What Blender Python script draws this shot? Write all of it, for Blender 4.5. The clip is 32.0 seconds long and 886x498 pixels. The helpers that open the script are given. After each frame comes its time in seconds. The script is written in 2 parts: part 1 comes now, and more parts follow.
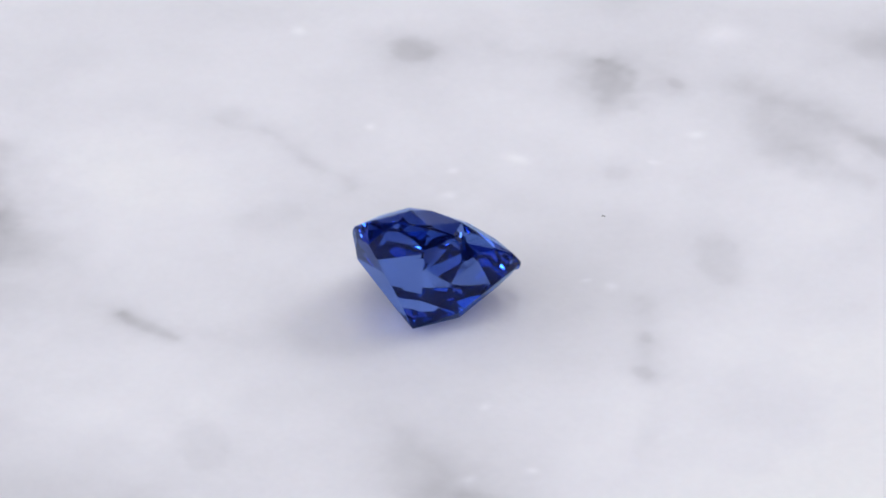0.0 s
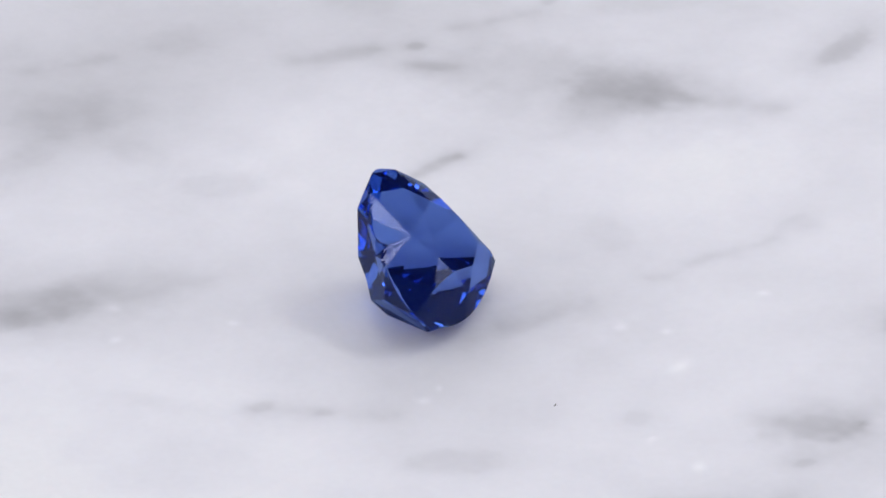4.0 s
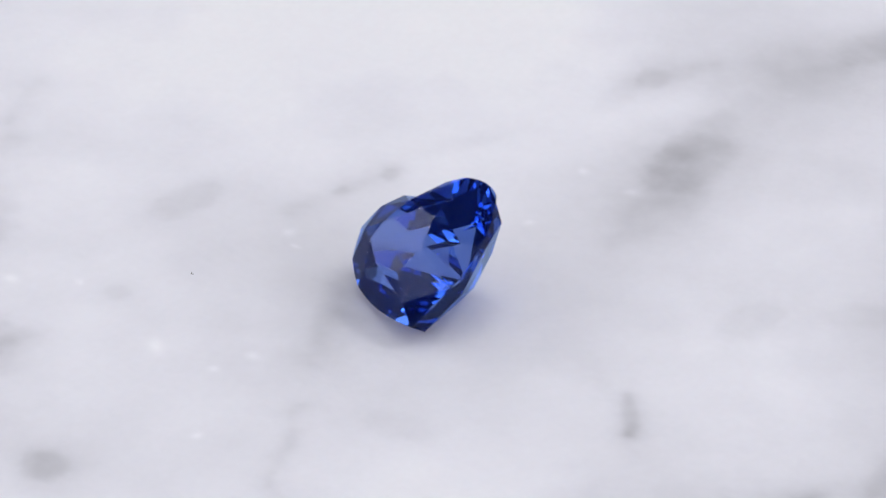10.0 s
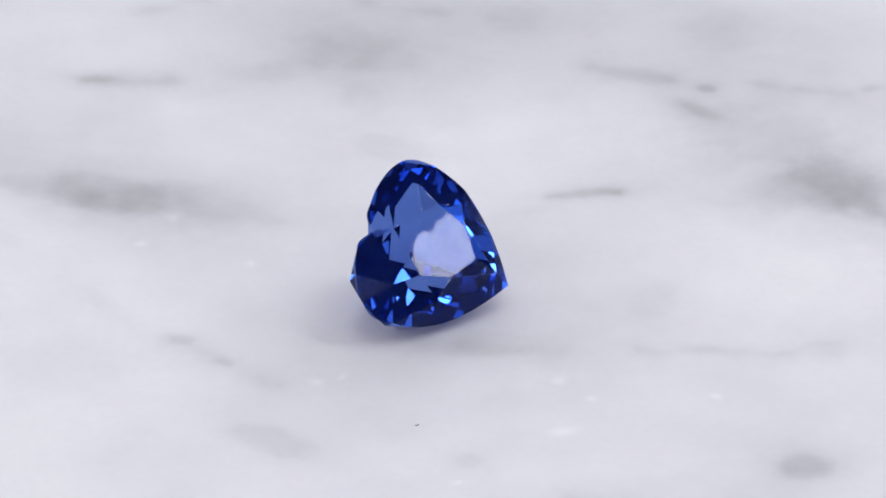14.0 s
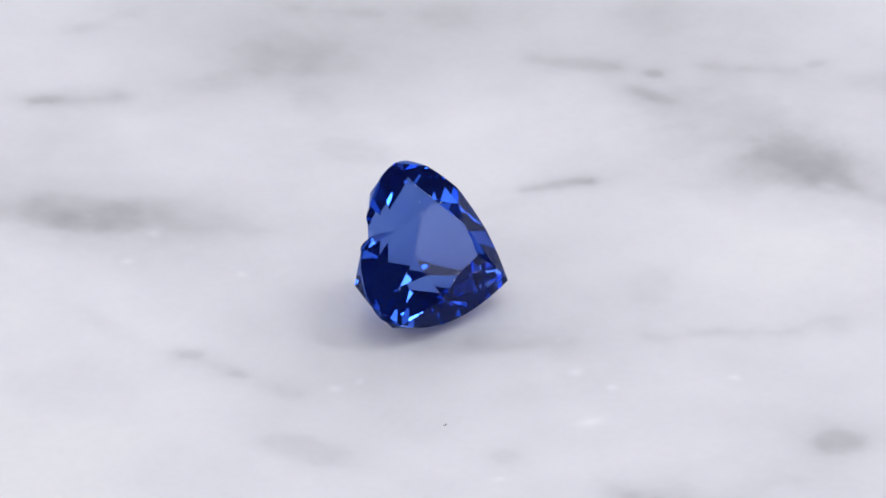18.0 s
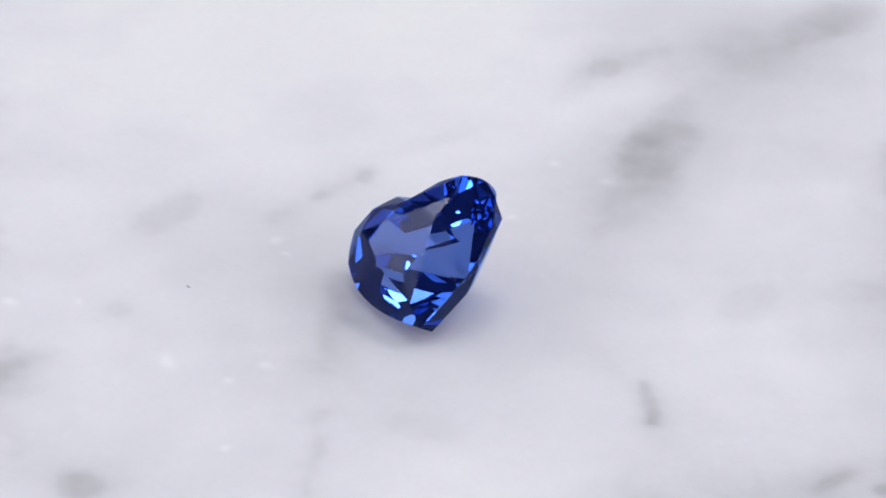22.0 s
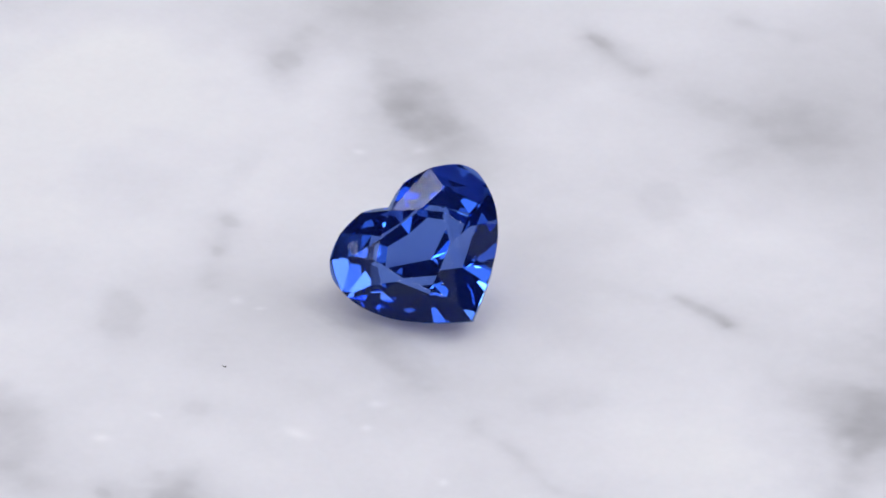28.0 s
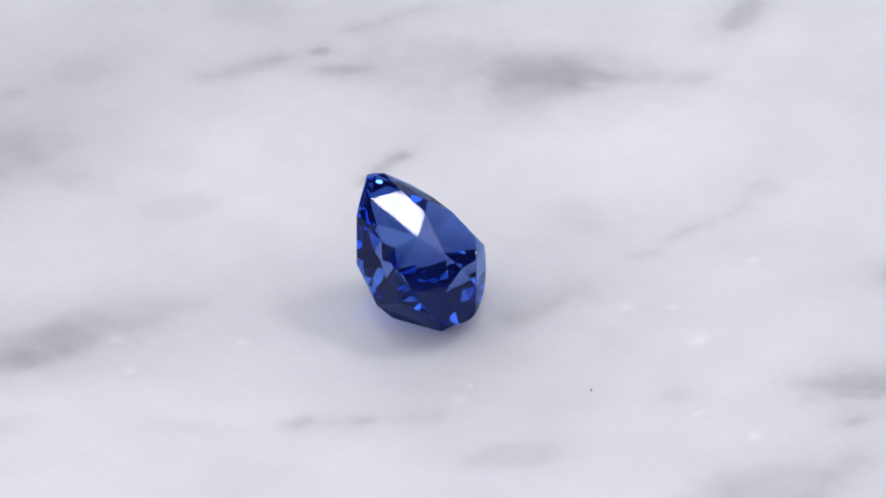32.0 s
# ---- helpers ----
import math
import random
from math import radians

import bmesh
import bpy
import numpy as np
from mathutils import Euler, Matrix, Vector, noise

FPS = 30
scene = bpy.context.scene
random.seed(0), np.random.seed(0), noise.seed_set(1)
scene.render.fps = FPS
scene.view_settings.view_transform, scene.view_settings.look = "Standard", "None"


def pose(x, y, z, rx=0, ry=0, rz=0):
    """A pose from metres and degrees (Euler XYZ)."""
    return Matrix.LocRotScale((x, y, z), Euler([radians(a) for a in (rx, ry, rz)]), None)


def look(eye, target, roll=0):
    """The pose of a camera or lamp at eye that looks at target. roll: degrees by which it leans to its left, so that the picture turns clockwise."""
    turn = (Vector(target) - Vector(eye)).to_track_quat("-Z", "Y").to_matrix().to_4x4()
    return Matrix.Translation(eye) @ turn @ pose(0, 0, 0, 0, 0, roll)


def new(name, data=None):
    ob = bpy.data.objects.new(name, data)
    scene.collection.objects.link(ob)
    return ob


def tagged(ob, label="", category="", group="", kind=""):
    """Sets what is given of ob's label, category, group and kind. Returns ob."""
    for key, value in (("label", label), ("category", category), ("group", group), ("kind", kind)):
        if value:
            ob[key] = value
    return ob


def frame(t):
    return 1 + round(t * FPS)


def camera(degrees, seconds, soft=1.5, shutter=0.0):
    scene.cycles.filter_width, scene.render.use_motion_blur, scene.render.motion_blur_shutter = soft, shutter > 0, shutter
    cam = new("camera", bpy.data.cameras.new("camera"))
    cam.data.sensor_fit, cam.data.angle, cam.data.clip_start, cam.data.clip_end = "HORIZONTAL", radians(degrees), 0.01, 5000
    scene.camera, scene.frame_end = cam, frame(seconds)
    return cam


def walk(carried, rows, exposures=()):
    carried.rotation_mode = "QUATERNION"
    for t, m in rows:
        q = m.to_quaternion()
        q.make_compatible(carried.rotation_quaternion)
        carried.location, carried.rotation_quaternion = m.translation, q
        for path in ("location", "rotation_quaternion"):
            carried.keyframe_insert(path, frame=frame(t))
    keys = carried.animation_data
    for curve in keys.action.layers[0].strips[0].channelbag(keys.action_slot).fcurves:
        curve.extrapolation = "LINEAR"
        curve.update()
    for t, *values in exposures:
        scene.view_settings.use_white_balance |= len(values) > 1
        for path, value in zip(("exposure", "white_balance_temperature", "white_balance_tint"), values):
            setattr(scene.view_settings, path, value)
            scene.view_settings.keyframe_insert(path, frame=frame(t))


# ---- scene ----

MM = 0.001

# ---------- camera: a long macro lens on a fixed stand ----------
cam = camera(6.64, 32.0, soft=1.8)
EYE = Vector((0.542, -253.62, 158.02)) * MM
PITCH, YAW = radians(31.515), radians(0.033)
STAND = look(EYE, EYE + Vector((math.sin(YAW) * math.cos(PITCH), math.cos(YAW) * math.cos(PITCH), -math.sin(PITCH))) * 0.3, 0.26)
walk(cam, [(0, STAND), (32, STAND)])

# ---------- light ----------
scene.view_settings.exposure = -0.55
world = bpy.data.worlds.new("room_light")
world.use_nodes = True
world.node_tree.nodes["Background"].inputs[0].default_value = (0.9, 0.92, 1.0, 1)
world.node_tree.nodes["Background"].inputs[1].default_value = 0.06
scene.world = world


def lamp_panel(name, way, far, size, watts, colour=(1, 1, 1)):
    """A flat light panel that faces the stone, far metres off in the direction way."""
    data = bpy.data.lights.new(name, "AREA")
    data.shape, data.size, data.size_y = "RECTANGLE", size[0], size[1]
    data.energy, data.color = watts, colour
    ob = new(name, data)
    ob.matrix_world = look(Vector(way).normalized() * far, (0, 0, 0))
    return ob


def radiance(value, size):
    """Watts of a panel of that size for an even brightness of value."""
    return value * math.pi * size[0] * size[1]


def towards(azimuth, height):
    a, h = radians(azimuth), radians(height)
    return (math.cos(a) * math.cos(h), math.sin(a) * math.cos(h), math.sin(h))


# a light box open towards the camera: white panels at the sides and behind, and a row of single lamps; unseen fill is
# added in front, behind and above
for panel, way, far, size, value in (
        ("right_panel", towards(15, 36.5), 0.50, (0.27, 0.13), 4.2),
        ("right_front_panel", towards(-17, 33), 0.50, (0.22, 0.10), 1.4),
        ("left_panel", towards(158, 32), 0.50, (0.15, 0.17), 5.0),
        ("left_wall", towards(196, 36), 0.52, (0.24, 0.14), 3.4),
        # added fill from the front left, brightens the stone's lower facets
        ("left_front_fill", towards(-138, 32), 0.52, (0.20, 0.30), 3.0),
        ("back_panel", towards(130, 42), 0.48, (0.06, 0.05), 11.0),
        ("back_low_panel", towards(45.5, 17.5), 0.48, (0.06, 0.05), 10.0),
        # two unseen fill panels beside the camera, added to brighten the stone's inside
        ("front_fill", towards(-116, 44), 0.50, (0.09, 0.08), 1.3),
        ("front_fill", towards(-62, 43), 0.50, (0.09, 0.08), 1.3),
        ("right_high_panel", towards(-9.5, 44.6), 0.46, (0.034, 0.028), 24.0),
        # added fill behind and overhead, lifts the marble and thins the shadows
        ("back_fill", towards(92, 33), 0.50, (0.17, 0.15), 3.4),
        ("top_fill", towards(90, 89.5), 0.50, (0.11, 0.11), 11.0)):
    lamp_panel(panel, way, far, size, radiance(value, size), (0.95, 0.96, 1.0))
for spot, way, wide, value in (("right_high_lamp", towards(23.5, 57.5), (0.045, 0.042), 58), ("right_low_lamp", towards(9.3, 52.2), (0.030, 0.022), 85),
                               ("right_back_lamp", towards(36.2, 61), (0.014, 0.014), 60), ("front_spot", towards(-46.8, 56.40), (0.0026, 0.0040), 60),
                               ("right_lamp", towards(45.8, 56.0), (0.014, 0.012), 70), ("back_spot", towards(141.1, 43.2), (0.02, 0.02), 60)):
    lamp_panel(spot, way, 0.45, wide, radiance(value, wide), (0.98, 0.97, 0.97))
# small unseen lamps round the camera's lens, added to whiten sparkles inside the stone
for azimuth, height in ((-69, 57), (-108, 57), (-87, 57), (-72, 48), (-45, 51), (-78, 66), (-105, 39), (-123, 27), (-69, 24), (-81, 27)):
    lamp_panel("sparkle_lamp", towards(azimuth, height), 0.45, (0.018, 0.018), radiance(42, (0.018, 0.018)), (0.98, 0.98, 1.0))
# tiny unseen lamps added for sparkle in the stone, in rows above and below the panels
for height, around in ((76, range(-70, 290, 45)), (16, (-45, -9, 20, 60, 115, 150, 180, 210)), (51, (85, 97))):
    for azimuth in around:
        lamp_panel("sparkle_dot", towards(azimuth, height), 0.45, (0.005, 0.005), radiance(330, (0.005, 0.005)), (0.97, 0.97, 1.0))

# ---------- materials ----------


def material(name):
    m = bpy.data.materials.new(name)
    m.use_nodes = True
    m.node_tree.nodes.clear()
    return m, m.node_tree.nodes, m.node_tree.links


def marble_material():
    """White marble: the veins come from the mesh's vein and fleck values, mottling and grain from noise."""
    m, n, l = material("white_veined_marble")
    out = n.new("ShaderNodeOutputMaterial")
    bsdf = n.new("ShaderNodeBsdfPrincipled")
    tex = n.new("ShaderNodeTexCoord")

    def cloud(scale, detail, low, high):
        c = n.new("ShaderNodeTexNoise")
        c.inputs["Scale"].default_value, c.inputs["Detail"].default_value = scale, detail
        l.new(tex.outputs["Object"], c.inputs["Vector"])
        r = n.new("ShaderNodeMapRange")
        r.inputs["From Min"].default_value, r.inputs["From Max"].default_value = 0.3, 0.7
        r.inputs["To Min"].default_value, r.inputs["To Max"].default_value = low, high
        l.new(c.outputs["Fac"], r.inputs["Value"])
        return r.outputs[0]

    def maths(kind, a, b):
        k = n.new("ShaderNodeMath")
        k.operation = kind
        for slot, v in zip(k.inputs, (a, b)):
            if isinstance(v, float):
                slot.default_value = v
            else:
                l.new(v, slot)
        return k.outputs[0]

    vein = n.new("ShaderNodeAttribute")
    vein.attribute_name = "vein"
    fleck = n.new("ShaderNodeAttribute")
    fleck.attribute_name = "fleck"
    white = maths("MULTIPLY", cloud(110, 4, 0.968, 1.012), cloud(2600, 3, 0.99, 1.01))
    depth = maths("MULTIPLY", vein.outputs["Fac"], cloud(700, 4, 0.94, 1.06))
    tone = maths("MULTIPLY", white, maths("SUBTRACT", 1.0, depth))
    # pale grains, painted lighter still for the glint of their crystal faces
    tone = maths("ADD", tone, maths("MULTIPLY", fleck.outputs["Fac"], 0.10))
    mix = n.new("ShaderNodeMixRGB")
    mix.blend_type = "MULTIPLY"
    mix.inputs[0].default_value = 1
    mix.inputs[1].default_value = (0.850, 0.843, 0.917, 1)
    l.new(tone, mix.inputs[2])
    l.new(mix.outputs[0], bsdf.inputs["Base Color"])
    l.new(cloud(700, 4, 0.48, 0.64), bsdf.inputs["Roughness"])
    bsdf.inputs["IOR"].default_value = 1.4
    # light spreads a little way inside the crystal grains
    bsdf.inputs["Subsurface Weight"].default_value = 0.65
    bsdf.inputs["Subsurface Radius"].default_value = (1.0, 0.95, 0.95)
    bsdf.inputs["Subsurface Scale"].default_value = 0.0055
    bump = n.new("ShaderNodeBump")
    bump.inputs["Strength"].default_value, bump.inputs["Distance"].default_value = 0.04, 0.0001
    l.new(cloud(3000, 3, 0.0, 1.0), bump.inputs["Height"])
    l.new(bump.outputs[0], bsdf.inputs["Normal"])
    l.new(bsdf.outputs[0], out.inputs[0])
    return m


def sapphire_material():
    """Tinted clear crystal with an untinted polish on its faces."""
    m, n, l = material("blue_sapphire")
    out = n.new("ShaderNodeOutputMaterial")
    # light is tinted deeply on its way in and out, less on each inner reflection
    clear, mirror_face, fresnel, glass = (n.new("ShaderNode" + k) for k in ("BsdfRefraction", "BsdfGlossy", "Fresnel", "MixShader"))
    clear.inputs["Color"].default_value = (0.372, 0.502, 0.835, 1)
    for shader in (clear, mirror_face):
        shader.inputs["Roughness"].default_value = 0.0
    for slot in (clear.inputs["IOR"], fresnel.inputs["IOR"]):
        slot.default_value = 1.77
    # the gloss is neutral on the outside and deep blue where light is thrown back inside the crystal
    inner, depth = n.new("ShaderNodeMapRange"), n.new("ShaderNodeMixRGB")
    inner.inputs["From Min"].default_value, inner.inputs["From Max"].default_value = 0.25, 0.6
    depth.inputs[1].default_value, depth.inputs[2].default_value = (0.20, 0.21, 0.27, 1), (0.46, 0.63, 0.92, 1)
    l.new(fresnel.outputs[0], inner.inputs["Value"])
    l.new(inner.outputs[0], depth.inputs[0])
    l.new(depth.outputs[0], mirror_face.inputs["Color"])
    l.new(fresnel.outputs[0], glass.inputs[0])
    l.new(clear.outputs[0], glass.inputs[1])
    l.new(mirror_face.outputs[0], glass.inputs[2])
    polish = n.new("ShaderNodeBsdfGlossy")
    polish.inputs["Color"].default_value = (0.003, 0.003, 0.003, 1)
    polish.inputs["Roughness"].default_value = 0.0
    # polish leaves the facets very slightly wavy
    tex, wave, bump = n.new("ShaderNodeTexCoord"), n.new("ShaderNodeTexNoise"), n.new("ShaderNodeBump")
    wave.inputs["Scale"].default_value, wave.inputs["Detail"].default_value = 420, 1.0
    bump.inputs["Strength"].default_value, bump.inputs["Distance"].default_value = 1.0, 0.000004
    l.new(tex.outputs["Object"], wave.inputs["Vector"])
    l.new(wave.outputs["Fac"], bump.inputs["Height"])
    for shader in (clear, mirror_face, fresnel, polish):
        l.new(bump.outputs[0], shader.inputs["Normal"])
    # an even blue added in place of light scattered inside, lifts the darkest facets
    blue_lift = n.new("ShaderNodeBsdfDiffuse")
    blue_lift.inputs["Color"].default_value = (0.0014, 0.0035, 0.030, 1)
    add, whole = n.new("ShaderNodeAddShader"), n.new("ShaderNodeAddShader")
    l.new(glass.outputs[0], add.inputs[0])
    l.new(polish.outputs[0], add.inputs[1])
    l.new(add.outputs[0], whole.inputs[0])
    l.new(blue_lift.outputs[0], whole.inputs[1])
    l.new(whole.outputs[0], out.inputs[0])
    return m


def edge_material():
    """A worn facet edge: clear, with a soft gleam."""
    m, n, l = material("worn_facet_edge")
    out = n.new("ShaderNodeOutputMaterial")
    clear, gleam, mix = n.new("ShaderNodeBsdfTransparent"), n.new("ShaderNodeBsdfGlossy"), n.new("ShaderNodeMixShader")
    gleam.inputs["Color"].default_value = (0.75, 0.8, 1.0, 1)
    gleam.inputs["Roughness"].default_value = 0.10
    mix.inputs[0].default_value = 0.24
    l.new(clear.outputs[0], mix.inputs[1])
    l.new(gleam.outputs[0], mix.inputs[2])
    l.new(mix.outputs[0], out.inputs[0])
    return m


def plain_material(name, colour, rough):
    m, n, l = material(name)
    out = n.new("ShaderNodeOutputMaterial")
    bsdf = n.new("ShaderNodeBsdfPrincipled")
    noise_tex = n.new("ShaderNodeTexNoise")
    noise_tex.inputs["Scale"].default_value = 30
    mix = n.new("ShaderNodeMixRGB")
    mix.inputs[1].default_value = (*colour, 1)
    mix.inputs[2].default_value = (*[c * 0.8 for c in colour], 1)
    l.new(noise_tex.outputs[0], mix.inputs[0])
    l.new(mix.outputs[0], bsdf.inputs["Base Color"])
    bsdf.inputs["Roughness"].default_value = rough
    l.new(bsdf.outputs[0], out.inputs[0])
    return m


MARBLE, SAPPHIRE = marble_material(), sapphire_material()
EDGE = edge_material()
DUST = plain_material("dark_dust", (0.05, 0.048, 0.05), 0.8)
TABLE_GREY = plain_material("grey_laminate", (0.25, 0.25, 0.26), 0.5)


def part(name, bm, mat, parent=None, label=""):
    me = bpy.data.meshes.new(name)
    bmesh.ops.recalc_face_normals(bm, faces=bm.faces)
    bm.to_mesh(me)
    bm.free()
    me.materials.append(mat)
    ob = new(name, me)
    ob.parent = parent
    return tagged(ob, label) if label else ob


# ---------- the marble slab, which turns ----------
SLOPE = (math.tan(radians(-1.371)), math.tan(radians(1.610)))


def ground_height(x, y):
    return SLOPE[0] * x + SLOPE[1] * y


def soft_noise(x, y, cell, seed):
    """Smooth noise from -1 to 1 with cells of that many millimetres."""
    grid = np.random.default_rng(seed).uniform(-1, 1, (64, 64))
    u, v = x / cell + 31.3, y / cell + 17.7
    i, j = np.floor(u).astype(int), np.floor(v).astype(int)
    f, g = u - i, v - j
    f, g = f * f * (3 - 2 * f), g * g * (3 - 2 * g)
    at = lambda a, b: grid[a % 64, b % 64]
    return (at(i, j) * (1 - f) + at(i + 1, j) * f) * (1 - g) + (at(i, j + 1) * (1 - f) + at(i + 1, j + 1) * f) * g


class Pattern:
    """The grey veins and pale flecks of the marble, their glint painted in, over points x, y in millimetres."""

    def __init__(self, x, y):
        self.x0, self.y0 = x, y
        self.x = x + 0.22 * soft_noise(x, y, 1.8, 1) + 0.045 * soft_noise(x, y, 0.45, 2)
        self.y = y + 0.22 * soft_noise(x, y, 1.8, 3) + 0.045 * soft_noise(x, y, 0.45, 4)
        self.grain = 1 + 0.13 * soft_noise(x, y, 0.9, 5) + 0.05 * soft_noise(x, y, 0.35, 6)
        self.breaks = np.clip(0.85 + 0.55 * soft_noise(x, y, 1.3, 11) + 0.25 * soft_noise(x, y, 0.45, 12), 0.15, 1.3)
        self.rag = soft_noise(x, y, 0.7, 13) + 0.6 * soft_noise(x, y, 0.25, 14)
        self.vein, self.fleck = np.zeros_like(x), np.zeros_like(x)

    def oval(self, x, y, bx, by, major, minor, turn):
        c, s = math.cos(radians(turn)), math.sin(radians(turn))
        u, v = ((x - bx) * c + (y - by) * s) / major, (-(x - bx) * s + (y - by) * c) / minor
        return np.exp(-0.5 * (u * u + v * v))

    def add(self, shape):
        self.vein = 1 - (1 - self.vein) * (1 - np.clip(shape * self.grain, 0, 0.9))

    def stain(self, bx, by, major, minor, turn, depth):
        # an even core with a ragged, fairly sharp edge inside a soft halo
        core = self.oval(self.x, self.y, bx, by, major * 1.25, minor * 1.3, turn)
        r2 = -2 * np.log(np.maximum(core, 1e-12)) * (1 + 0.22 * self.rag)
        self.add(depth * (0.40 / (1 + np.exp(np.clip(3.0 * (r2 - 1.15), -30, 30)))
                          + 0.34 * self.oval(self.x, self.y, bx, by, major * 1.8, minor * 1.9, turn)))

    def line(self, width, depth, *points):
        best = np.full_like(self.x, 1e9)
        for (ax, ay), (bx, by) in zip(points, points[1:]):
            dx, dy = bx - ax, by - ay
            f = ((self.x - ax) * dx + (self.y - ay) * dy) / (dx * dx + dy * dy)
            over = np.maximum(np.maximum(-f, f - 1), 0) * math.hypot(dx, dy)
            f = np.clip(f, 0, 1)
            d = np.hypot(self.x - ax - f * dx, self.y - ay - f * dy)
            best = np.minimum(best, d + over * 0.5)
        self.add(depth * self.breaks * (0.22 * np.exp(-0.5 * (best / (width * 1.0)) ** 2) + 0.28 * np.exp(-0.5 * (best / (width * 2.2)) ** 2)))

    def cloud(self, bx, by, depth):
        self.vein = 1 - (1 - self.vein) * (1 - depth * self.oval(self.x0, self.y0, bx, by, 3.6, 3.6, 0))

    def glint(self, bx, by, major, minor, turn):
        self.fleck = np.maximum(self.fleck, self.oval(self.x, self.y, bx, by, major * 0.8, minor * 0.8, turn))


def paint_marble(x, y):
    p = Pattern(x, y)
    stain, vein, fleck, haze = p.stain, p.line, p.glint, p.cloud
    stain(-15.0, -5.7, 0.73, 0.46, 40, 0.12)
    stain(-7.1, -5.3, 1.08, 0.71, 100, 0.11)
    stain(-17.3, -20.1, 1.14, 0.49, 55, 0.40)
    stain(-10.6, -16.8, 1.68, 1.13, 174, 0.15)
    stain(-8.3, -17.1, 1.68, 1.34, 165, 0.41)
    stain(-7.1, -15.8, 1.11, 0.91, 122, 0.15)
    stain(-10.0, -25.1, 2.26, 0.80, 10, 0.15)
    stain(-5.5, -17.4, 3.08, 2.10, 158, 0.10)
    stain(-5.3, -24.8, 0.30, 0.22, 48, 0.20)
    stain(-2.9, -19.2, 2.40, 1.38, 179, 0.16)
    stain(-0.5, -11.1, 1.12, 0.22, 42, 0.20)
    stain(-0.5, -19.5, 0.75, 0.27, 166, 0.23)
    stain(0.2, -21.2, 0.26, 0.24, 7, 0.43)
    stain(2.5, -26.1, 1.20, 1.11, 116, 0.15)
    stain(3.1, -20.7, 1.14, 0.47, 22, 0.23)
    stain(10.3, -22.1, 0.81, 0.75, 125, 0.15)
    stain(8.0, -9.7, 1.10, 0.77, 12, 0.15)
    stain(14.4, -15.8, 1.85, 1.28, 11, 0.25)
    stain(11.8, -12.8, 1.18, 0.56, 138, 0.11)
    stain(21.0, -20.8, 1.52, 0.80, 9, 0.15)
    stain(15.7, -12.8, 1.50, 0.60, 49, 0.16)
    stain(20.0, -9.1, 1.44, 0.64, 28, 0.10)
    stain(21.7, -8.1, 0.57, 0.22, 27, 0.25)
    stain(11.8, -1.8, 2.00, 0.84, 14, 0.13)
    stain(13.8, -1.1, 1.44, 0.85, 58, 0.13)
    stain(15.6, -0.3, 1.83, 0.96, 13, 0.38)
    stain(28.8, 0.2, 1.62, 0.82, 164, 0.30)
    stain(17.4, 0.6, 1.79, 0.63, 8, 0.20)
    stain(24.4, 1.1, 2.28, 1.21, 101, 0.14)
    stain(19.7, 5.0, 0.59, 0.47, 3, 0.26)
    stain(18.1, 5.3, 1.56, 0.37, 7, 0.08)
    stain(10.1, 7.2, 1.28, 0.36, 154, 0.08)
    stain(6.1, 7.7, 0.35, 0.25, 48, 0.24)
    stain(3.9, 8.2, 0.29, 0.18, 7, 0.22)
    stain(-1.1, 12.0, 1.37, 0.57, 1, 0.23)
    stain(-1.1, 3.1, 1.05, 0.42, 49, 0.10)
    stain(-7.7, 20.0, 0.96, 0.42, 25, 0.25)
    stain(-8.9, 16.2, 2.00, 1.01, 18, 0.22)
    stain(-15.5, 21.6, 1.22, 0.85, 36, 0.30)
    stain(-8.0, 9.0, 0.42, 0.36, 58, 0.12)
    stain(-14.2, 12.4, 0.27, 0.20, 32, 0.26)
    stain(-14.8, 10.0, 1.02, 0.54, 168, 0.31)
    stain(-16.5, 9.7, 0.13, 0.10, 97, 0.30)
    stain(-21.7, 11.6, 0.75, 0.56, 82, 0.20)
    stain(-3.5, 1.5, 1.90, 0.66, 36, 0.15)
    stain(-18.8, 2.2, 0.66, 0.65, 38, 0.45)
    vein(0.17, 0.23, (-14.1, -4.7), (-12.9, -4.0), (-10.9, -2.9), (-8.8, -1.6))
    vein(0.39, 0.26, (-8.2, -17.7), (-9.9, -16.7), (-11.7, -15.8), (-14.4, -15.4))
    vein(0.22, 0.21, (-1.3, -22.6), (-3.4, -23.4), (-4.9, -23.8))
    vein(0.19, 0.36, (-1.5, -12.0), (-0.4, -11.1), (0.6, -10.1))
    vein(0.28, 0.24, (0.2, -19.5), (-1.3, -19.1))
    vein(0.33, 0.10, (0.8, -7.4), (-0.0, -9.3))
    vein(0.28, 0.26, (5.3, -20.2), (3.6, -20.7), (1.8, -21.1))
    vein(0.25, 0.22, (16.5, -19.6), (14.9, -20.3), (12.7, -20.9))
    vein(0.28, 0.10, (16.5, -12.6), (15.6, -14.5), (14.0, -16.5))
    vein(0.28, 0.22, (23.8, -13.5), (22.8, -15.4), (21.8, -16.6))
    vein(0.25, 0.24, (22.1, -7.8), (20.6, -8.4), (18.8, -9.6))
    vein(0.33, 0.14, (12.7, -0.6), (10.6, -1.5), (8.7, -2.3))
    vein(0.55, 0.12, (23.6, 0.8), (26.9, 0.5), (29.3, -0.0))
    vein(0.39, 0.23, (18.8, 5.3), (19.9, 4.9), (22.3, 4.1))
    vein(0.28, 0.17, (3.7, 8.1), (6.6, 7.7))
    vein(0.22, 0.17, (2.9, 8.4), (1.1, 8.4))
    vein(0.28, 0.14, (-1.7, 21.3), (1.2, 22.7))
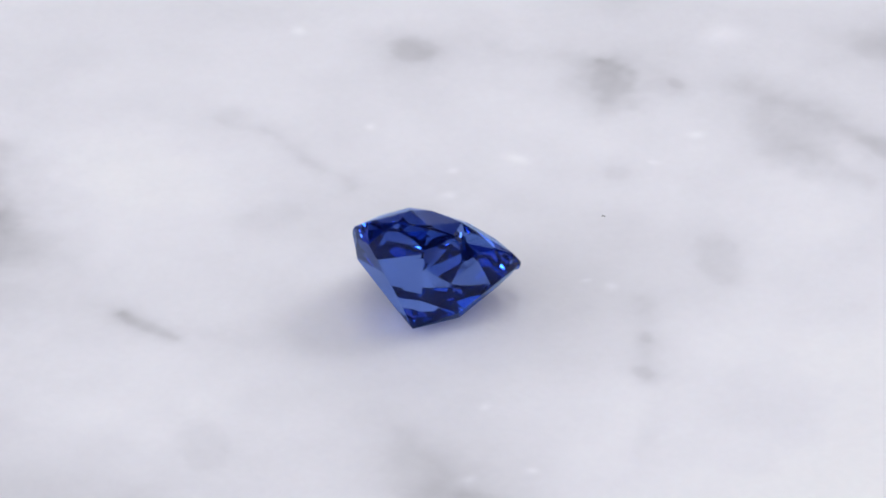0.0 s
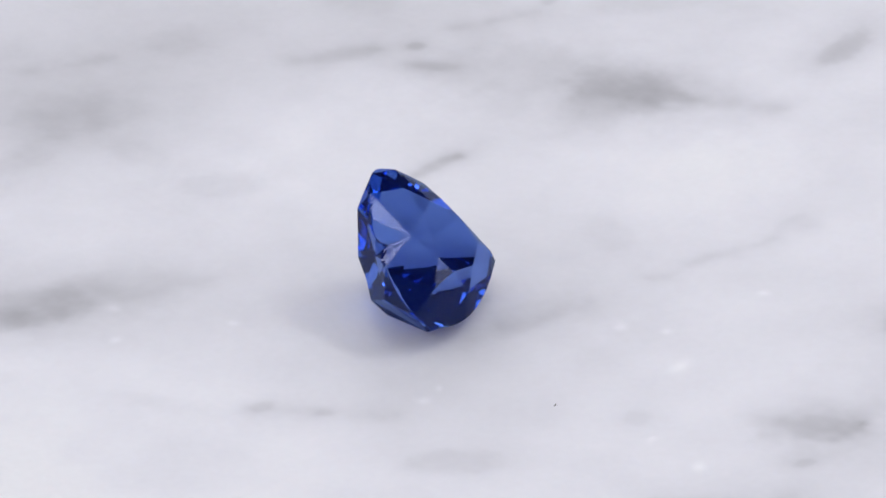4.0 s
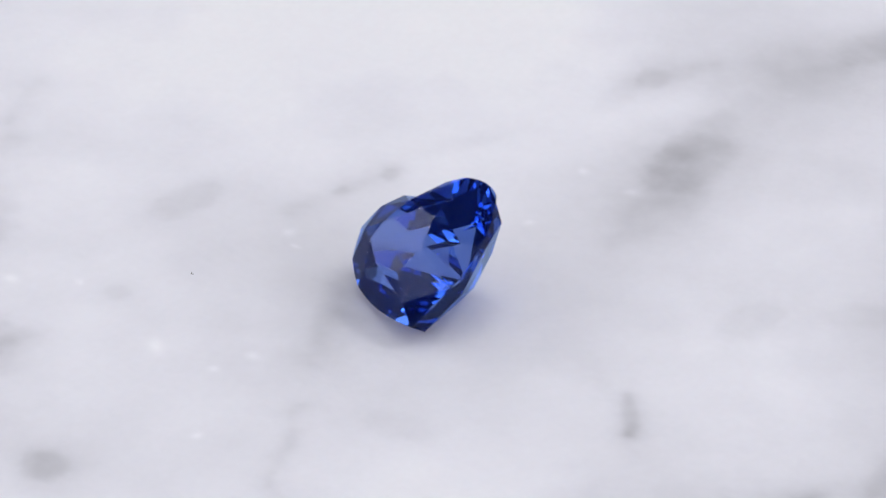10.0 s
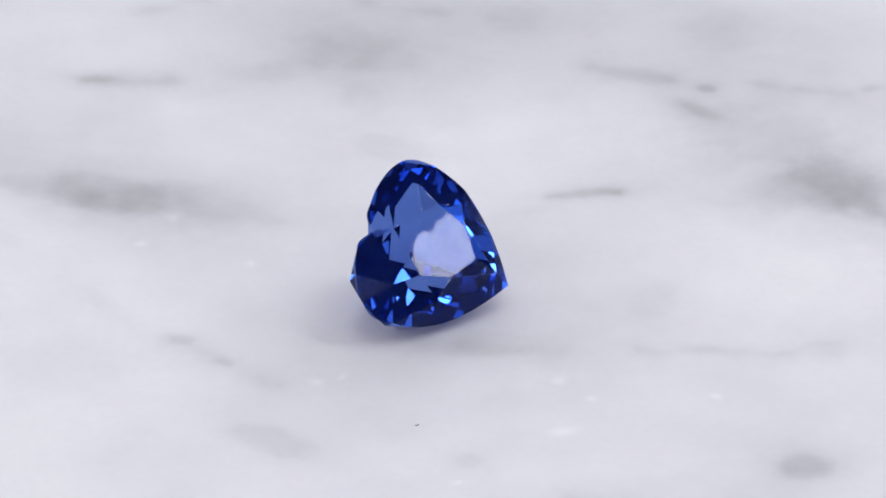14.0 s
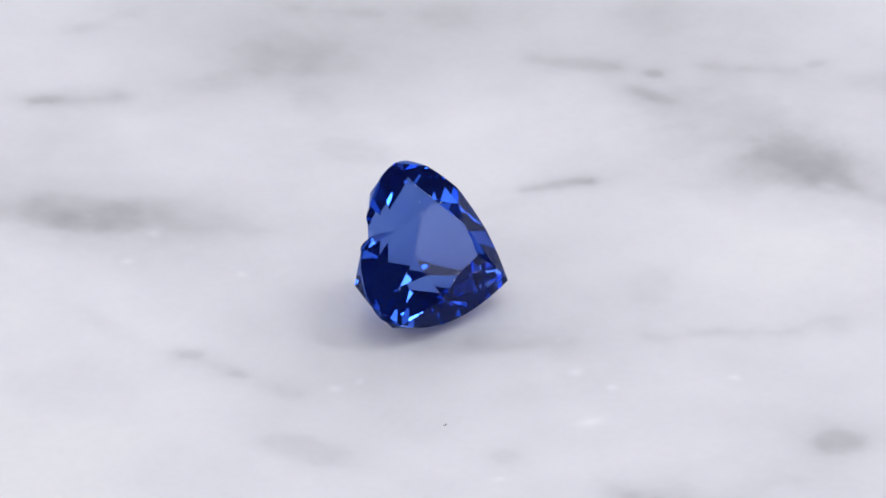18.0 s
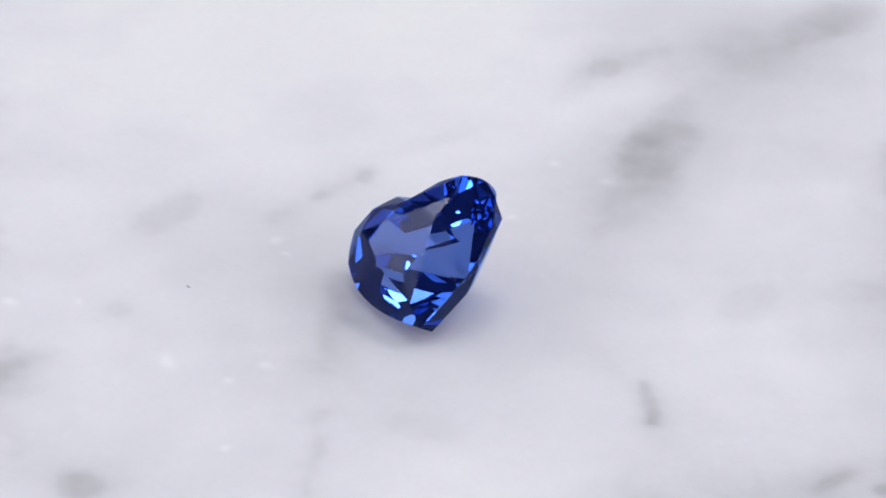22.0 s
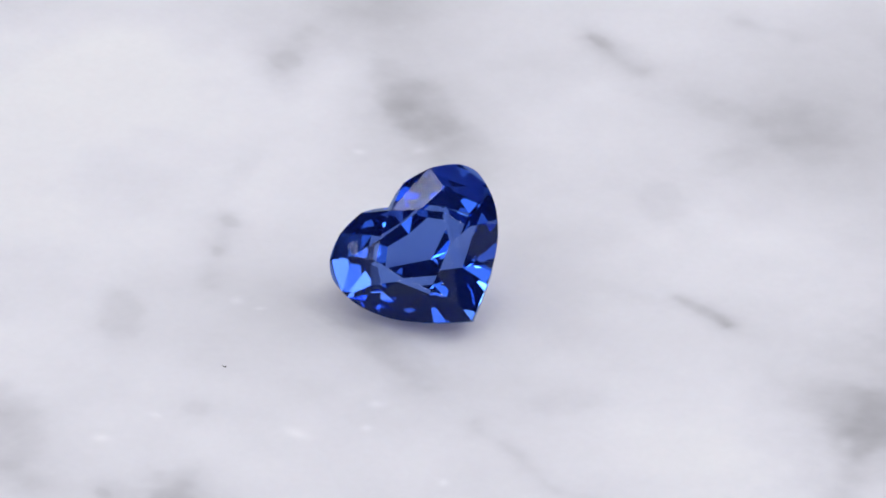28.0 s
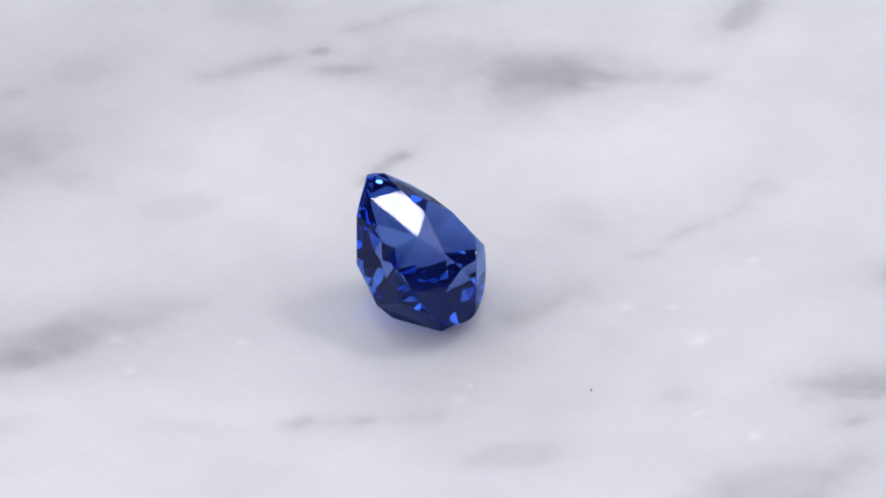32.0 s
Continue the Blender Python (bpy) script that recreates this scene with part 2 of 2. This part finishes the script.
    vein(0.33, 0.17, (-9.5, 15.9), (-7.0, 17.5), (-2.4, 20.4))
    vein(0.39, 0.28, (-13.9, 15.1), (-12.1, 16.4), (-10.4, 18.0), (-7.8, 19.8))
    vein(0.22, 0.25, (-12.2, 10.5), (-13.1, 10.4))
    vein(0.22, 0.40, (-13.9, 10.7), (-15.1, 10.6), (-16.5, 10.1))
    vein(0.39, 0.21, (-16.6, 9.0), (-15.3, 9.5), (-12.6, 9.5))
    vein(0.72, 0.13, (-19.9, 5.3), (-17.1, 8.4), (-14.9, 11.0), (-13.5, 12.7))
    vein(0.39, 0.20, (-6.5, -0.0), (-4.9, 1.0), (-2.9, 1.9))
    fleck(-13.4, -0.3, 0.21, 0.18, 175)
    fleck(-21.3, -2.0, 0.26, 0.26, 103)
    fleck(12.1, 0.0, 0.28, 0.23, 105)
    fleck(7.6, 1.2, 0.22, 0.21, 153)
    fleck(12.0, 2.2, 0.18, 0.16, 38)
    fleck(0.1, 7.4, 0.23, 0.21, 166)
    fleck(-0.4, 6.6, 0.17, 0.10, 103)
    fleck(-8.6, 10.5, 0.20, 0.11, 38)
    fleck(-10.3, 12.5, 0.28, 0.26, 84)
    fleck(-17.7, 15.0, 0.73, 0.71, 149)
    fleck(-9.8, 5.2, 0.48, 0.25, 39)
    fleck(-7.4, 2.0, 0.24, 0.21, 79)
    fleck(-9.4, 2.5, 0.21, 0.21, 162)
    # broad pale and grey clouds deep in the stone
    haze(-24, -12, -0.025)
    haze(-24, 0, 0.023)
    haze(-18, 6, -0.029)
    haze(-18, 12, 0.047)
    haze(-12, -18, -0.051)
    haze(-12, -12, -0.105)
    haze(-12, -6, -0.054)
    haze(-12, 6, -0.025)
    haze(-12, 24, 0.022)
    haze(-6, -18, -0.041)
    haze(-6, -12, -0.024)
    haze(-6, 6, 0.028)
    haze(-6, 12, -0.056)
    haze(-6, 18, -0.055)
    haze(0, -24, 0.065)
    haze(0, -18, -0.035)
    haze(0, -6, 0.032)
    haze(0, 6, 0.095)
    haze(6, -24, 0.090)
    haze(6, -12, -0.099)
    haze(6, 6, -0.033)
    haze(6, 12, -0.030)
    haze(6, 18, -0.074)
    haze(6, 24, -0.030)
    haze(12, -24, 0.070)
    haze(12, -18, 0.091)
    haze(12, 0, 0.034)
    haze(12, 6, -0.037)
    haze(12, 18, -0.098)
    haze(12, 24, -0.055)
    haze(18, -18, 0.134)
    haze(18, -6, -0.032)
    haze(18, 6, -0.092)
    haze(18, 12, -0.056)
    haze(18, 18, -0.084)
    haze(24, -6, 0.022)
    haze(24, 0, 0.079)
    haze(24, 6, 0.022)
    # thin cloudiness all over
    p.add(0.05 + 0.035 * soft_noise(x, y, 5.0, 8) + 0.025 * soft_noise(x, y, 2.0, 9))
    return np.clip(p.vein, -0.05, 0.85), np.clip(p.fleck, 0, 1)


def marble_slab():
    radii = np.r_[np.arange(0.15, 33, 0.15), 36, 42, 50, 60, 69.2, 69.8, 70.0]
    seg = 1024
    ang = np.linspace(0, 2 * math.pi, seg, endpoint=False)
    rr, aa = np.meshgrid(radii, ang, indexing="ij")
    x, y = (rr * np.cos(aa)).ravel(), (rr * np.sin(aa)).ravel()
    drop = np.where(rr > 69, (rr - 69.0) ** 2 * 0.8, 0).ravel()
    z = ground_height(x, y) - drop
    n = len(radii)
    verts = np.c_[x, y, z]
    skirt = np.c_[70 * np.cos(ang), 70 * np.sin(ang), np.full(seg, -12.0)]
    verts = np.vstack([verts, skirt, [[0, 0, 0], [0, 0, -12.0]]]) * MM
    faces = []
    for i in range(n):
        for k in range(seg):
            k2 = (k + 1) % seg
            faces.append((i * seg + k, (i + 1) * seg + k, (i + 1) * seg + k2, i * seg + k2))
    top, low = (n + 1) * seg, (n + 1) * seg + 1
    for k in range(seg):
        k2 = (k + 1) % seg
        faces.append((top, k, k2))
        faces.append((low, n * seg + k2, n * seg + k))
    me = bpy.data.meshes.new("marble_slab")
    me.from_pydata(verts.tolist(), [], faces)
    allv = verts / MM
    for key, values in zip(("vein", "fleck"), paint_marble(allv[:, 0], allv[:, 1])):
        me.attributes.new(key, "FLOAT", "POINT").data.foreach_set("value", values.astype(np.float32))
    me.polygons.foreach_set("use_smooth", np.ones(len(me.polygons), dtype=bool))
    me.materials.append(MARBLE)
    ob = new("marble_slab", me)
    return tagged(ob, "round polished white marble slab with soft grey veins, slowly turning", "marble slab")


slab = marble_slab()

# ---------- the heart-cut sapphire ----------
GEM = dict(tip=4.684, cleft=1.158, crown=1.118, pavilion=3.36, centre=(-0.025, -0.442), culet=(0.12, -1.15), girdle=0.07,
           shoulder=(0.945, 0.25), keel=(0.448, 0.749))
# one lobe is a little fuller than the other: width, bow of the flank, place and height of the lobe
LOBES = {1: (7.246, 2.301, 0.122, 0.584), -1: (6.870, 2.160, 0.135, 0.662)}


def heart_half(side, n=48):
    """Half of the girdle's outline, from the cleft over one lobe to the tip, in millimetres."""
    w, power, place, rise = LOBES[side]
    tip, cleft = GEM["tip"], GEM["cleft"]
    a = w * place
    rx = w / 2 - a
    ry = rx * rise
    start = math.pi - math.acos(min(1, a / rx))
    rows = []
    low = ry * math.sin(start)
    for i in range(n):
        g = start * (1 - i / (n - 1))
        u, v = a + rx * math.cos(g), ry * math.sin(g)
        if u < a:
            v += (cleft - low) * ((a - u) / a) ** 2
        rows.append((max(u, 0), v))
    for i in range(1, n + 1):
        s = i / n
        rows.append((w / 2 * (1 - s ** power), -tip * s))
    rows[0], rows[-1] = (0, cleft), (0, -tip)
    return [Vector((side * u, v)) for u, v in rows]


def resample(line, n):
    """n + 1 points at even steps along a line."""
    ends = [0]
    for p, q in zip(line, line[1:]):
        ends.append(ends[-1] + (q - p).length)
    out, k = [], 0
    for i in range(n + 1):
        s = ends[-1] * i / n
        while k < len(line) - 2 and ends[k + 1] < s:
            k += 1
        f = (s - ends[k]) / max(1e-9, ends[k + 1] - ends[k])
        out.append(line[k].lerp(line[k + 1], min(1, f)))
    return out


def heart_ring(n=64):
    """The closed outline, from the cleft round to the cleft."""
    return resample(heart_half(1), n) + resample(heart_half(-1), n)[-2:0:-1]


def on_plane(a, b, c, x, y):
    """The point over x, y on the plane through a, b and c."""
    n = (b - a).cross(c - a)
    return Vector((x, y, a.z - (n.x * (x - a.x) + n.y * (y - a.y)) / n.z))


def sapphire():
    ring = heart_ring()
    n = len(ring)
    zc, zp, gt = GEM["crown"], -GEM["pavilion"], GEM["girdle"] / 2
    near = lambda x, y: min(range(n), key=lambda k: (ring[k] - Vector((x, y))).length)
    # the table has seven corners; three main kites on either side of the heart's axis
    corners = [(0.976, -0.133), (1.582, -0.743), (1.137, -1.999)]
    tip_corner = (0.0, -2.757)
    bridges = [(0.0, 0.695), (2.228, 0.148), (2.107, -1.789), (0.0, -3.90)]
    mains = [near(2.3, 1.48), near(3.6, -0.58), near(1.8, -3.48)]
    tip, cleft = near(0, -GEM["tip"]), 0
    heights = (0.841, 0.774, 0.728, 0.62)
    up = [Vector((*p, gt)) for p in ring]
    dn = [Vector((*p, -gt)) for p in ring]
    mids = [near(3.2, 0.75), near(3.2, -1.95)]
    half_nodes = [cleft, near(1.05, 1.62), mains[0], mids[0], mains[1], mids[1], mains[2], near(0.95, -4.15), tip]
    kites, stars, uppers, rims = [], [], [], {}
    for side in (1, -1):
        at = lambda q: q if side > 0 else (n - q) % n
        t = [Vector((side * c[0], c[1], zc)) for c in (*corners, tip_corner)]
        b = [Vector((side * c[0], c[1], h)) for c, h in zip(bridges, heights)]
        rims[side] = t
        if side > 0:
            stars.append([[t[0], Vector((-t[0].x, t[0].y, zc)), b[0]]])
        for k in range(3):
            # the girdle rises or dips a little to meet each kite's plane
            g = up[at(mains[k])] = on_plane(t[k], b[k], b[k + 1], *ring[at(mains[k])])
            g.z = min(max(g.z, 0.3 * gt), 0.16)
            kites.append([[t[k], b[k], g], [t[k], g, b[k + 1]]])
            stars.append([[t[k], b[k + 1], t[k + 1]]])
        stops = [cleft, *mains, tip]
        # flat upper girdle facets: where the outline bows beyond a facet's chord, the girdle's edge dips with it
        for k in range(4):
            split = [stops[k], half_nodes[2 * k + 1], stops[k + 1]]
            for q0, q1 in zip(split, split[1:]):
                for q in range(q0 + 1, q1):
                    up[at(q)] = on_plane(b[k], up[at(q0)], up[at(q1)], *ring[at(q)])
                    up[at(q)].z = max(up[at(q)].z, -0.2)
                uppers.append([[b[k], up[at(q)], up[at(q + 1)]] for q in range(q0, q1)])
    table = rims[1] + rims[-1][2::-1]
    ridges = list(zip(table, table[1:] + table[:1]))
    for side in (1, -1):
        b = [Vector((side * c[0], c[1], h)) for c, h in zip(bridges, heights)]
        t = rims[side]
        ridges += [(t[0], b[0]), (t[0], b[1]), (t[1], b[1]), (t[1], b[2]), (t[2], b[2]), (t[2], b[3])]
    ridges.append((rims[1][3], Vector((*bridges[3], heights[3]))))
    # the pavilion: bands of flat facets that step down to the point
    nodes = half_nodes + [n - k for k in half_nodes[-2:0:-1]]
    centre = Vector(GEM["centre"])
    culet = Vector((*GEM["culet"], zp))

    def band(scale, depth):
        out = []
        for k in nodes:
            p = centre + (ring[k] - centre) * scale
            if scale < 0.6 and p.y > centre.y:
                # cut back a little under the cleft
                p.y = centre.y + (p.y - centre.y) * 0.74
            out.append(Vector((p.x, p.y, zp * depth)))
        return out

    ring_a, ring_b = band(*GEM["shoulder"]), band(*GEM["keel"])
    lower_mains, ends, lowers, m = [], [], [], len(nodes)
    bows = {}
    for i in range(0, m, 2):
        # eight large main facets run down to a blunt end of eight small ones; their outer corners lie in their planes
        a, c, a2, c2 = ring_a[i], ring_a[(i + 2) % m], ring_b[i], ring_b[(i + 2) % m]
        ring_a[i + 1] = on_plane(a2, a, c, ring_a[i + 1].x, ring_a[i + 1].y)
        for h in (i, i + 1):
            # the shoulder bows out with the girdle between its corners
            k0, k1 = nodes[h], nodes[(h + 1) % m] or n
            p = centre + (ring[(k0 + k1) // 2] - centre) * GEM["shoulder"][0]
            bows[h] = on_plane(a2, a, c, p.x, p.y)
        lower_mains.append([[a2, c2, c, bows[i + 1], ring_a[i + 1], bows[i], a]])
        ends.append([[culet, c2, a2]])
    for i in range(m):
        j = (i + 1) % m
        k0, k1 = nodes[i], nodes[j] or n
        for q in range(k0 + 1, k1):
            dn[q].z = min(dn[q].z, up[q].z - 0.04)
        lowers.append([[bows[i], *[dn[q % n] for q in range(k0, k1 + 1)]]])
        lowers.append([[ring_a[i], bows[i], dn[k0]]])
        lowers.append([[bows[i], ring_a[j], dn[k1 % n]]])
    girdle = [[dn[k], dn[(k + 1) % n], up[(k + 1) % n], up[k]] for k in range(n)]
    base = new("heart_sapphire")
    base.empty_display_size = 0.004

    def piece(name, polys, label=""):
        bm = bmesh.new()
        for poly in polys:
            bm.faces.new([bm.verts.new(p * MM) for p in poly])
        bmesh.ops.remove_doubles(bm, verts=bm.verts, dist=1e-8)
        bmesh.ops.recalc_face_normals(bm, faces=bm.faces)
        middle = Vector((0, 0, -0.8)) * MM
        if sum((f.calc_center_median() - middle).dot(f.normal) * f.calc_area() for f in bm.faces) < 0:
            bmesh.ops.reverse_faces(bm, faces=bm.faces)
        me = bpy.data.meshes.new(name)
        bm.to_mesh(me)
        bm.free()
        me.materials.append(SAPPHIRE)
        ob = new(name, me)
        ob.parent = base
        return tagged(ob, label) if label else ob

    piece("table_facet", [table], "large flat polished table facet")
    piece("girdle", girdle, "thin bright rim round the stone")
    for name, group in (("kite_facet", kites), ("star_facet", stars), ("upper_girdle_facet", uppers), ("pavilion_facet", lower_mains), ("culet_facet", ends), ("lower_girdle_facet", lowers)):
        for polys in group:
            piece(name, polys)

    def edge(p, q):
        """A slender rounded ridge where two facets meet."""
        along = (q - p).normalized()
        side = along.cross(Vector((0.3, 0.2, 1))).normalized()
        over = along.cross(side)
        bm = bmesh.new()
        rims = [[bm.verts.new((c + (side * math.cos(k * math.tau / 8) + over * math.sin(k * math.tau / 8)) * 0.007) * MM) for k in range(8)]
                for c in (p + along * 0.03, q - along * 0.03)]
        for k in range(8):
            bm.faces.new((rims[0][k], rims[0][(k + 1) % 8], rims[1][(k + 1) % 8], rims[1][k])).smooth = True
        bm.faces.new(rims[0][::-1])
        bm.faces.new(rims[1])
        part("facet_edge", bm, EDGE, base, "worn gleaming edge between two facets")

    for p, q in ridges:
        edge(p, q)
    return tagged(base, "deep blue heart-cut faceted sapphire lying tilted on white marble", "gemstone")


stone = sapphire()
R_VEC = Vector((0.1356, -0.7927, -1.0310))
STONE_REST = Matrix.Translation(Vector((0.6154, 0.7734, 3.018)) * MM) @ Matrix.Rotation(R_VEC.length, 4, R_VEC.normalized())

# ---------- a curled fibre of dust on the marble ----------


def dust_fibre():
    """A dark thread of about a fifth of a millimetre, bent into a hook."""
    bm = bmesh.new()
    spine = []
    for i in range(9):
        a = -0.4 + 2.6 * i / 8
        spine.append(Vector((0.075 * math.cos(a), 0.10 * math.sin(a) + (0.05 if i == 0 else 0), 0.014 + 0.004 * math.sin(2 * a))))
    loops = []
    for i, p in enumerate(spine):
        ahead = (spine[min(i + 1, 8)] - spine[max(i - 1, 0)]).normalized()
        side = ahead.cross(Vector((0, 0, 1))).normalized()
        up = side.cross(ahead)
        thick = 0.018 * (0.6 + 0.4 * math.sin(math.pi * (i + 0.5) / 9))
        loops.append([bm.verts.new((p + (side * math.cos(k * math.tau / 6) + up * math.sin(k * math.tau / 6)) * thick) * MM) for k in range(6)])
    for a, b in zip(loops, loops[1:]):
        for k in range(6):
            bm.faces.new((a[k], a[(k + 1) % 6], b[(k + 1) % 6], b[k]))
    bm.faces.new(loops[0][::-1])
    bm.faces.new(loops[-1])
    return tagged(part("dust_fibre", bm, DUST), "tiny dark curled dust fibre lying on the marble", "dust")


fibre = dust_fibre()
FIBRE_REST = Matrix.Translation(Vector((-4.86, 7.89, ground_height(-4.86, 7.89))) * MM) @ pose(0, 0, 0, 0, 0, 110)

# ---------- the table under the slab and the room round it ----------


def box(name, lo, hi, mat):
    bm = bmesh.new()
    bmesh.ops.create_cube(bm, size=1)
    for v in bm.verts:
        v.co = [(lo[k] + hi[k]) / 2 + v.co[k] * (hi[k] - lo[k]) for k in range(3)]
    return part(name, bm, mat)


tagged(box("ground", (-2, -2, -0.072), (2, 2, -0.012), TABLE_GREY), "plain grey worktop under the turning slab", "worktop", kind="structure")


# ---------- what moves ----------
TURNS = [(0, -81.3), (2.5, -142.2), (4.5, -191.9), (6.5, -240.2), (9.0, -300.6), (9.5, -312.8), (9.75, -316.9), (10.0, -311.9), (12.5, -250.5),
         (15.5, -176.8), (15.9, -167.0), (16.1, -164.2), (16.3, -166.0), (16.7, -175.3), (17.5, -194.8), (18.0, -207.0), (20.5, -269.0),
         (23.5, -342.7), (24.0, -354.7), (24.25, -358.2), (24.5, -354.0), (25.5, -329.7), (27.5, -280.3), (29.0, -243.4), (30.0, -218.7), (32, -168.7)]


def motions():
    rows_slab, rows_stone, rows_fibre = [], [], []
    for (t0, a0), (t1, a1) in zip(TURNS, TURNS[1:]):
        steps = max(1, round((t1 - t0) / 0.5))
        for k in range(steps):
            f = k / steps
            turn = pose(0, 0, 0, 0, 0, a0 + (a1 - a0) * f)
            rows_slab.append((t0 + (t1 - t0) * f, turn))
            rows_stone.append((t0 + (t1 - t0) * f, turn @ STONE_REST))
            rows_fibre.append((t0 + (t1 - t0) * f, turn @ FIBRE_REST))
    turn = pose(0, 0, 0, 0, 0, TURNS[-1][1])
    rows_slab.append((32, turn))
    rows_stone.append((32, turn @ STONE_REST))
    rows_fibre.append((32, turn @ FIBRE_REST))
    walk(slab, rows_slab)
    walk(fibre, rows_fibre)
    walk(stone, rows_stone)


motions()
